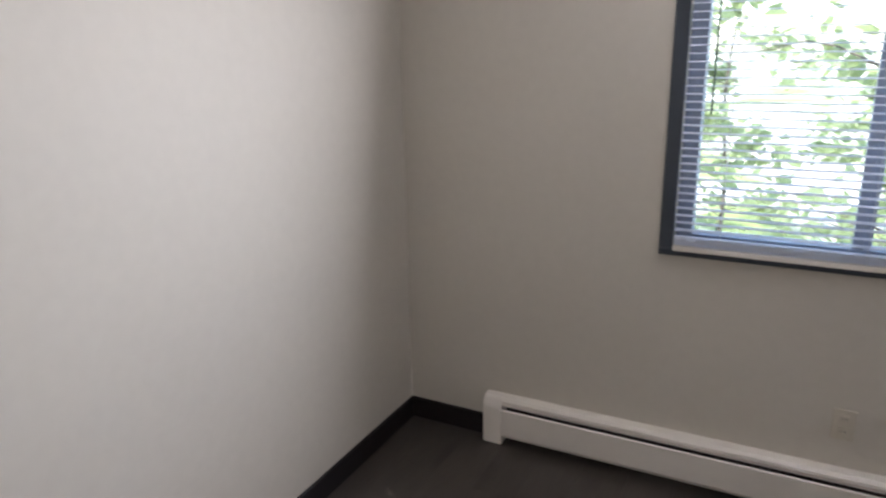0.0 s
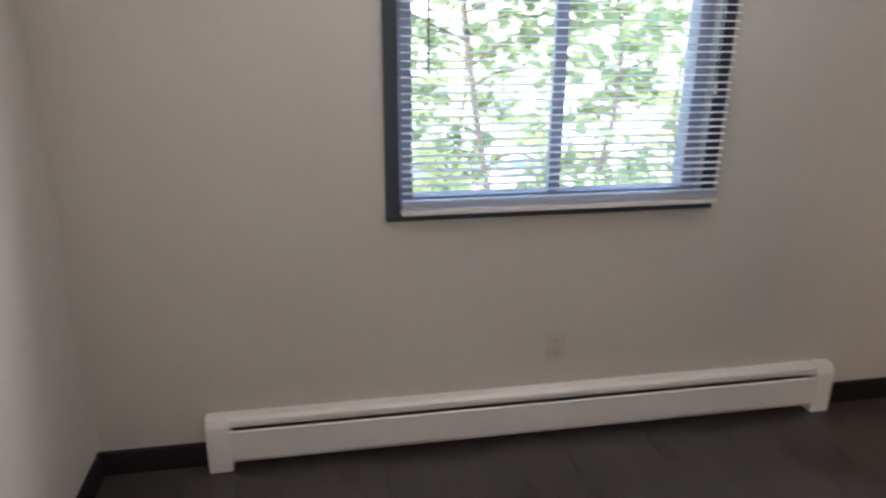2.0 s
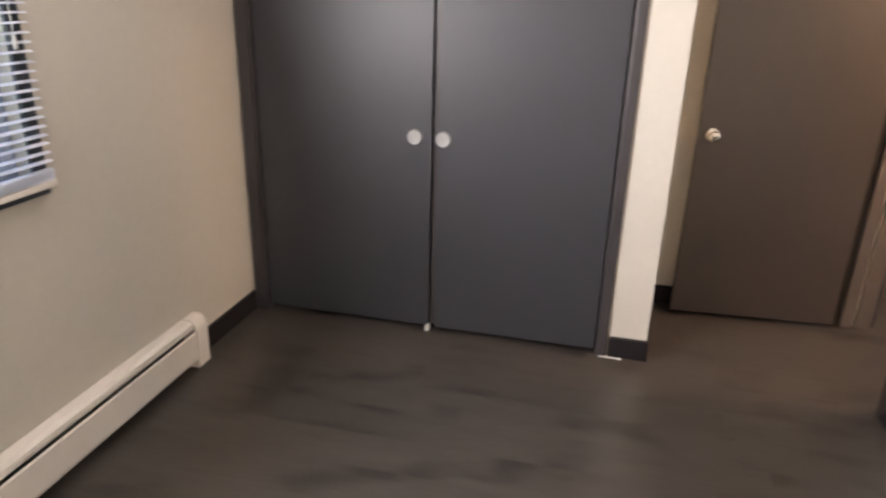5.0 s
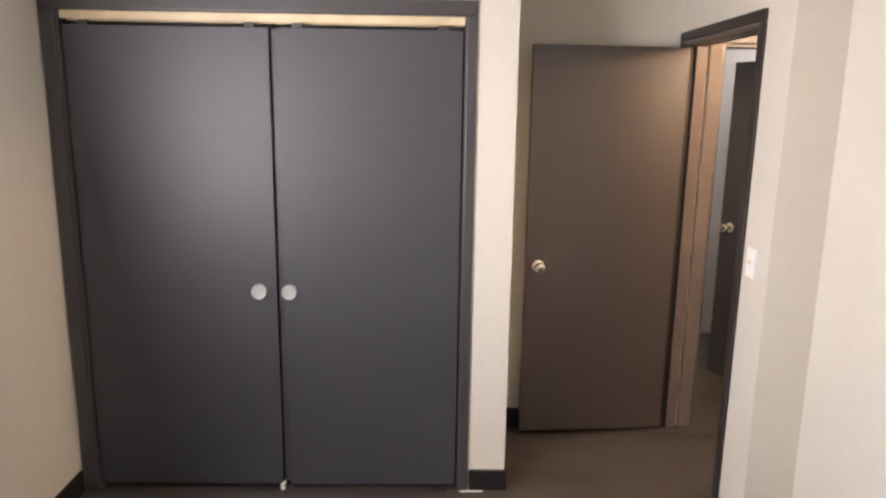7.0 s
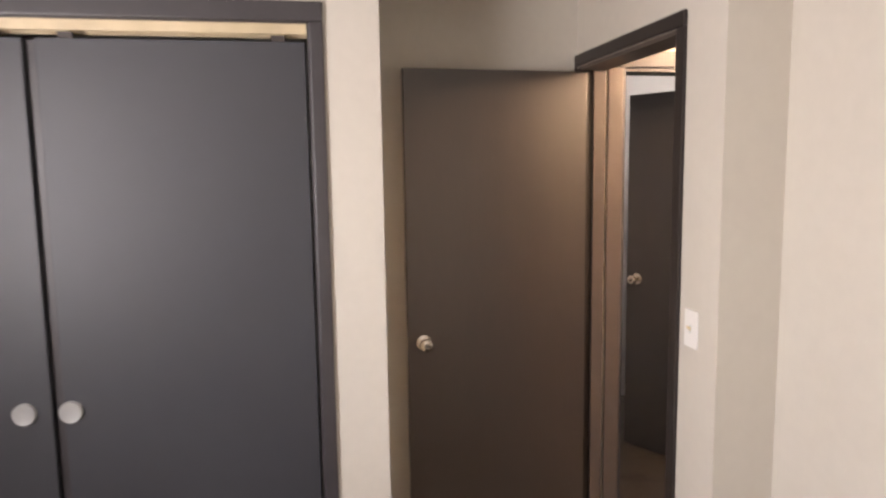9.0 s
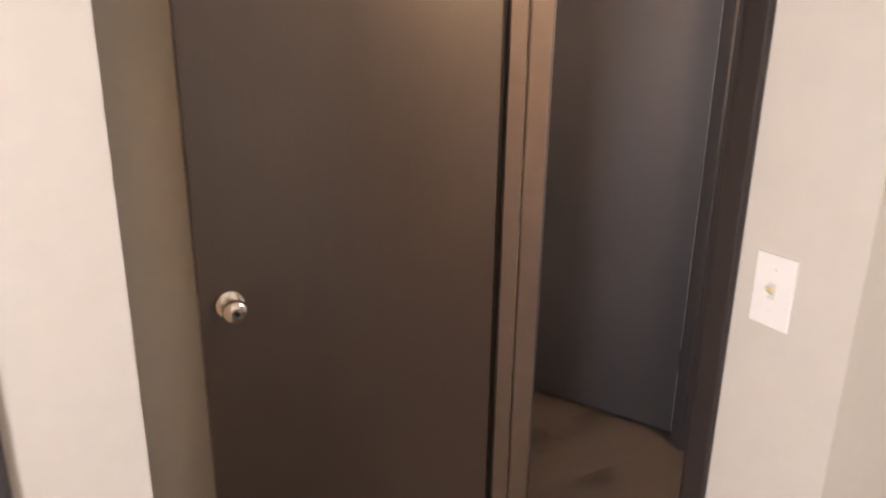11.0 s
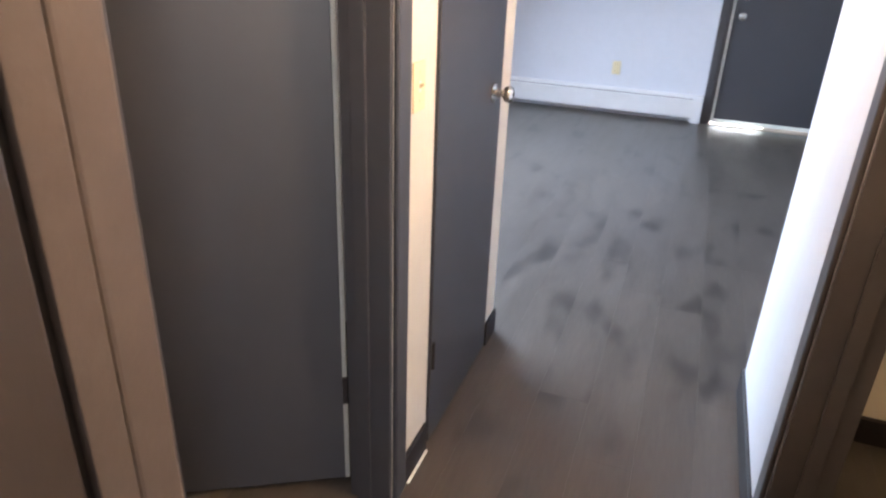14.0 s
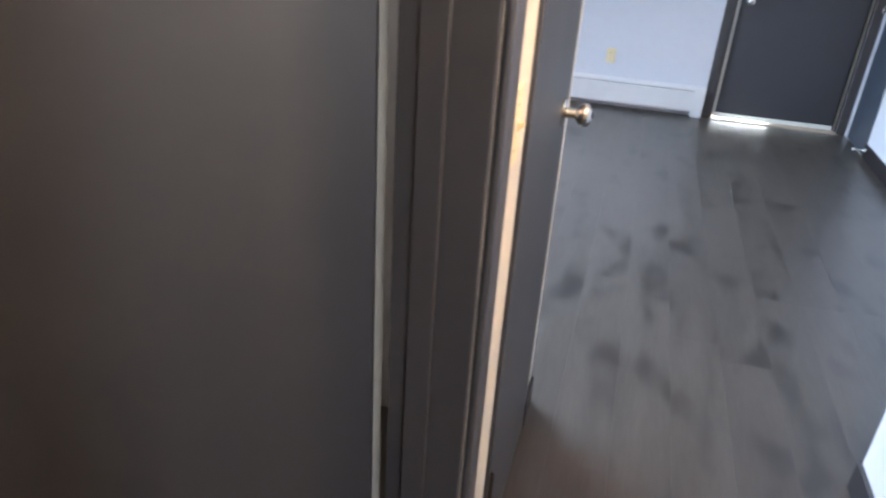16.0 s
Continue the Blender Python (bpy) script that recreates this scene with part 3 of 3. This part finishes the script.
part("window_frame", cube(WX1 - 0.055, WX1, 0.045, 0.125, WZ0, WZ1, bevel=0.003), M_VINYL, win)
part("window_frame", cube(WX0 + 0.055, WX1 - 0.055, 0.045, 0.125, WZ0, WZ0 + 0.048, bevel=0.003), M_VINYL, win)
part("window_frame", cube(WX0 + 0.055, WX1 - 0.055, 0.045, 0.125, WZ1 - 0.048, WZ1, bevel=0.003), M_VINYL, win)
part("mullion", cube(-1.825, -1.792, 0.050, 0.082, WZ0 + 0.048, WZ1 - 0.048, bevel=0.003), M_VINYL, win)
part("mullion", cube(-1.800, -1.765, 0.088, 0.118, WZ0 + 0.048, WZ1 - 0.048, bevel=0.003), M_VINYL, win)
for a, b, y in ((WX0 + 0.05, -1.80, 0.066), (-1.78, WX1 - 0.05, 0.103)):
    pane = part("pane", cube(a, b, y - 0.002, y + 0.002, WZ0 + 0.04, WZ1 - 0.04), M_GLASS, win)
    pane.visible_shadow = False

BX0, BX1 = -2.384, -1.186
blind = thing("venetian_blind", pose(BX0, -0.034, 0), "white aluminium mini blind lowered with open slats", "blind")
bw = BX1 - BX0
part("headrail", cube(0, bw, -0.013, 0.014, WZ1 - 0.026, WZ1 + 0.004, bevel=0.003), M_SLAT, blind)
part("bottom_rail", cube(0, bw, -0.012, 0.012, 0.957, 0.977, bevel=0.004), M_HEATER, blind, "cream bottom rail")
slat_bm = bmesh.new()
arc = [(-0.0125, -0.0030), (-0.0065, -0.0008), (0.0, 0.0), (0.0065, -0.0008), (0.0125, -0.0030)]
lo = [[slat_bm.verts.new((x, d, h + 0.10 * d)) for d, h in arc] for x in (0.004, bw - 0.004)]
hi = [[slat_bm.verts.new((x, d, h + 0.10 * d + 0.0006)) for d, h in arc] for x in (0.004, bw - 0.004)]
for i in range(4):
    slat_bm.faces.new((lo[0][i], lo[0][i + 1], lo[1][i + 1], lo[1][i]))
    slat_bm.faces.new((hi[0][i], hi[1][i], hi[1][i + 1], hi[0][i + 1]))
for s in (0, 4):
    slat_bm.faces.new((lo[0][s], lo[1][s], hi[1][s], hi[0][s]))
slat_me = finish(slat_bm, "slat", M_SLAT)
slat_z = [0.986 + 0.006 * i for i in range(4)]
slat_z += [1.012 + 0.0262 * i for i in range(39)]
for i, z in enumerate(slat_z):
    s = new("slat", slat_me)
    s.parent = blind
    s.matrix_local = pose(0, 0, z, random.uniform(-2, 2), random.uniform(-0.06, 0.06))
for fx in (0.13, 0.5, 0.87):
    for dy in (-0.0125, 0.0125):
        part("ladder_cord", lathe([(0.0006, 0.97), (0.0006, WZ1 - 0.02)], pose(bw * fx, dy, 0), 6), M_CORD, blind)
part("tilt_wand", lathe([(0.004, 1.44), (0.0045, 1.46), (0.0038, 1.48), (0.0038, WZ1 - 0.03)], pose(0.093, -0.02, 0), 8), M_WAND, blind, "thin clear plastic wand")
part("pull_cord", lathe([(0.0015, 1.40), (0.0015, WZ1 - 0.02)], pose(bw - 0.07, -0.018, 0), 8), M_CORD, blind)
part("cord_tassel", lathe([(0.003, 1.40), (0.007, 1.38), (0.006, 1.365), (0.003, 1.36)], pose(bw - 0.07, -0.018, 0), 10), M_CORD, blind, smooth=True)

# ---- baseboard heaters ----


def heater(m, length, h, label, mat, slot=0.024):
    """A hydronic baseboard heater along +x; its back is at y = 0 and it stands out to -y."""
    c = thing("baseboard_heater", m, label, "heater", "baseboard heaters")
    d = 0.064
    e = 0.085
    # back panel coloured dark as the fins, for the shade inside the slot
    part("back_panel", cube(0.01, length - 0.01, -0.006, -0.001, 0.02, h - 0.004), M_FIN, c)
    # hood: sloping top that turns down in front
    part("hood", extrude_profile([(-0.002, h), (-0.040, h - 0.004), (-0.054, h - 0.014), (-0.056, h - 0.026), (-0.053, h - 0.026), (-0.051, h - 0.016), (-0.039, h - 0.008), (-0.002, h - 0.004)],
                                 length - 2 * e, "x", e), mat, c)
    part("damper", extrude_profile([(-0.046, h - 0.032), (-0.054, h - 0.037), (-0.053, h - 0.039), (-0.045, h - 0.034)], length - 2 * e, "x", e), mat, c, "thin damper blade in the slot")
    part("front_cover", extrude_profile([(-0.058, h - 0.026 - slot), (-d, h - 0.031 - slot), (-d, 0.052), (-0.056, 0.036), (-0.053, 0.037), (-0.060, 0.053), (-0.060, h - 0.033 - slot), (-0.058, h - 0.030 - slot)],
                                        length - 2 * e, "x", e), mat, c)
    part("fin_core", cube(e, length - e, -0.048, -0.010, 0.07, h - 0.10), M_FIN, c, "dark finned heating element")
    for x0 in (0.0, length - e - 0.002):
        cap = extrude_profile([(-0.001, 0.0), (-d - 0.002, 0.0), (-d - 0.002, h - 0.060), (-0.060, h - 0.020), (-0.042, h), (-0.001, h + 0.002)], e + 0.002, "x", x0)
        bmesh.ops.bevel(cap, geom=list(cap.edges), offset=0.004, segments=2, affect="EDGES")
        part("end_cap", cap, mat, c, smooth=True)
    return c


heater(pose(-3.118, 0, 0), 2.585, 0.221, "long cream baseboard heater under the window", M_HEATER)
heater(pose(-0.034, LIVS, 0, 0, 0, 180) @ pose(-2.3, 0, 0), 2.3, 0.235, "long pale grey baseboard heater beside the entry door", M_HEATER_GREY, slot=0.008)

# ---- switches and outlets ----


def wall_plate(name, m, kind, mat, label, w=0.072, h=0.117):
    """A plate on a wall: its back is at y = 0 and it faces -y."""
    c = thing(name, m, label, "switch" if kind == "switch" else "outlet")
    part("plate", cube(-w / 2, w / 2, -0.006, 0, -h / 2, h / 2, bevel=0.003), mat, c)
    if kind == "switch":
        part("toggle_slot", cube(-0.006, 0.006, -0.0068, -0.005, -0.013, 0.013), M_SEAL, c)
        part("toggle", extrude_profile([(-0.006, -0.006), (-0.018, 0.004), (-0.017, 0.010), (-0.006, 0.006)], 0.008, "x", -0.004), M_ALMOND, c)
    else:
        for z in (-0.024, 0.024):
            r = part("socket", cube(-0.017, 0.017, -0.0085, -0.004, z - 0.014, z + 0.014, bevel=0.004), mat, c)
            for dx in (-0.006, 0.006):
                part("slot", cube(dx - 0.001, dx + 0.001, -0.0088, -0.008, z - 0.004, z + 0.005), M_DARK, r)
    for z in ((-0.034, 0.034) if kind == "switch" else (0.0,)):
        part("screw", lathe([(0.003, 0.0), (0.003, 0.001), (0.001, 0.0015)], pose(0, -0.006, z, 90), 10), mat, c)
    return c


wall_plate("light_switch", pose(-0.286, DOORWALL, 1.147, 0, 0, 180), "switch", M_PLATE, "white toggle light switch beside the bedroom door")
wall_plate("hall_light_switch", pose(HALLE, -3.948, 1.167, 0, 0, -90), "switch", M_ALMOND, "almond light switch plate in the hall")
wall_plate("wall_outlet", pose(-1.772, 0, 0.385), "outlet", M_BEIGE, "beige wall outlet above the heater")
wall_plate("wall_outlet", pose(0.748, LIVS, 0.405, 0, 0, 180), "outlet", M_ALMOND, "almond wall outlet in the living room")

# ---- smoke detector and lamps ----
smoke = thing("smoke_detector", pose(0.15, -2.424, CEIL), "round white smoke detector on the ceiling", "smoke detector")
part("base", lathe([(0.070, 0), (0.070, -0.010), (0.066, -0.014)], None, 40), M_PLATE, smoke, smooth=True)
part("cover", lathe([(0.062, -0.012), (0.064, -0.022), (0.060, -0.040), (0.050, -0.046), (0.020, -0.048)], None, 40), M_PLATE, smoke, smooth=True)
for i in range(16):
    a = 2 * math.pi * i / 16
    part("vent_slot", cube(-0.008, 0.008, -0.0015, 0.0015, -0.026, -0.021), M_DARK, smoke).matrix_local = pose(0.0628 * math.cos(a), 0.0628 * math.sin(a), 0, 0, 0, math.degrees(a) + 90)


def ceiling_lamp(x, y, label):
    c = thing("ceiling_lamp", pose(x, y, CEIL), label, "ceiling lamp", "ceiling lamps")
    part("pan", lathe([(0.12, 0), (0.12, -0.02), (0.115, -0.025)], None, 36), M_PLATE, c, smooth=True)
    part("shade", lathe([(0.108, -0.022), (0.105, -0.05), (0.085, -0.075), (0.05, -0.088), (0.01, -0.092)], None, 36), M_LAMP, c, "frosted glowing glass shade", smooth=True)
    return c


ceiling_lamp(0.0, -3.74, "frosted dome ceiling lamp lit in the hall")

# ---- outside: ground, neighbouring tree foliage ----
GZ = -2.9
gb = bmesh.new()
bmesh.ops.create_grid(gb, x_segments=24, y_segments=24, size=400)
bmesh.ops.translate(gb, vec=(0, 0, GZ), verts=gb.verts)
solid("ground", gb, M_GROUND, "pale sunlit dry ground outside", "ground", "structure")


def limb(bm, path, r0, r1, steps=7):
    rings = []
    for i, p in enumerate(path):
        q = path[min(i + 1, len(path) - 1)] - path[max(i - 1, 0)]
        z = q.normalized()
        x = z.orthogonal().normalized()
        y = z.cross(x)
        r = r0 + (r1 - r0) * i / (len(path) - 1)
        rings.append([bm.verts.new(p + x * r * math.cos(2 * math.pi * k / steps) + y * r * math.sin(2 * math.pi * k / steps)) for k in range(steps)])
    for a, b in zip(rings, rings[1:]):
        for k in range(steps):
            bm.faces.new((a[k], a[(k + 1) % steps], b[(k + 1) % steps], b[k]))


def tree(x, y, height, spread, leaves, seed, label, low=0.25, size=1.0):
    rnd = random.Random(seed)
    c = thing("tree", pose(x, y, GZ), label, "tree", "trees outside the window")
    bm = bmesh.new()
    trunk = [Vector((0.10 * math.sin(i * 1.3 + seed), 0.10 * math.cos(i * 1.7 + seed), height * 0.9 * i / 8)) for i in range(9)]
    limb(bm, trunk, 0.055, 0.012)
    tips = []
    for k in range(26):
        t = rnd.uniform(low, 0.98)
        base = trunk[min(8, int(t * 8))].lerp(trunk[min(8, int(t * 8) + 1)], t * 8 - int(t * 8))
        a = rnd.uniform(0, 2 * math.pi)
        ln = spread * (1.15 - 0.55 * t) * rnd.uniform(0.6, 1.1)
        pts = [base]
        for s in range(1, 6):
            f = s / 5
            pts.append(base + Vector((math.cos(a + 0.3 * f), math.sin(a + 0.3 * f), 0)) * ln * f + Vector((0, 0, ln * (0.55 * f - 0.35 * f * f) + rnd.uniform(-0.05, 0.05))))
        limb(bm, pts, 0.012, 0.003, 5)
        tips += [pts[2], pts[3], pts[4], pts[5], pts[3].lerp(pts[4], 0.5), pts[4].lerp(pts[5], 0.5)]
    part("trunk", bm, M_BARK, c, "grey-brown trunk and limbs", smooth=True)
    tufts = rnd.sample(tips, int(len(tips) * 0.34))
    verts, faces = [], []
    for i in range(leaves):
        p = rnd.choice(tufts) + Vector([rnd.gauss(0, 0.17) for _ in range(3)])
        s = rnd.uniform(0.03, 0.075) * size
        r = Euler((rnd.uniform(-1.0, 1.0), rnd.uniform(-1.0, 1.0), rnd.uniform(0, 6.28))).to_matrix()
        k = len(verts)
        for q in ((0, -1, 0), (0.72, -0.4, 0.14), (0.6, 0.3, 0.12), (0, 1, -0.1), (-0.6, 0.3, 0.12), (-0.72, -0.4, 0.14), (0, 0, -0.02)):
            verts.append(p + r @ (Vector(q) * s))
        faces += [(k, k + 1, k + 6), (k + 1, k + 2, k + 6), (k + 2, k + 3, k + 6), (k + 3, k + 4, k + 6), (k + 4, k + 5, k + 6), (k + 5, k, k + 6)]
    me = bpy.data.meshes.new("crown")
    me.from_pydata(verts, [], faces)
    me.materials.append(M_LEAF)
    crown = new("crown", me)
    crown.parent = c
    tagged(crown, "loose sunlit green leaves", kind="stuff")
    return c


tree(-1.35, 3.3, 6.8, 1.5, 1000, 3, "slender leafy tree close outside the window", size=1.45)
tree(-3.6, 5.4, 7.2, 2.0, 760, 5, "leafy green tree outside the window", size=1.6)
tree(0.9, 5.8, 7.4, 1.9, 800, 8, "leafy green tree outside the window", size=1.6)
for tx, ty, seed in ((-6.5, 9.5, 11), (-3.4, 13.0, 12), (4.5, 10.5, 13), (1.2, 16.0, 16)):
    tree(tx, ty, 8.0, 2.8, 1700, seed, "leafy green tree farther off", low=0.1, size=1.9)

# ---- floor planks ----
PW, PL = 0.180, 1.22
plank_bm = bmesh.new()
box(plank_bm, -PW / 2 + 0.0001, PW / 2 - 0.0001, -PL / 2 + 0.0001, PL / 2 - 0.0001, -0.012, 0.0)
tops = [e for e in plank_bm.edges if all(v.co.z > -0.001 for v in e.verts)]
bmesh.ops.bevel(plank_bm, geom=tops, offset=0.00012, segments=1, affect="EDGES")
plank_me = finish(plank_bm, "plank", M_PLANK)
rnd = random.Random(4)
NORTH_END = 0.05


def plank_run(x):
    """The stretch of y that has floor at x."""
    if x < LIVW - 0.86:
        return SOUTH - 0.06, NORTH_END
    if x < LIVW - 0.06:
        return HALLS_W + 0.06, NORTH_END
    if x < ALC + 0.06:
        return LIVS - 0.05, NORTH_END
    if x < 2.36:
        return LIVS - 0.05, -3.0
    return LIVS - 0.05, HALLS_E + 0.06


for i in range(int((LIVE - WEST) / PW) + 1):
    x = WEST + 0.04 + i * PW
    end, y = plank_run(x)
    first = rnd.uniform(0.25, 1.0) * PL
    while y > end + 0.01:
        ln = min(first, y - end)
        first = PL
        o = new("plank", plank_me)
        o.parent = floor
        o.matrix_local = pose(x, y - ln / 2, 0) @ Matrix.Diagonal((1, ln / PL, 1, 1))
        y -= ln
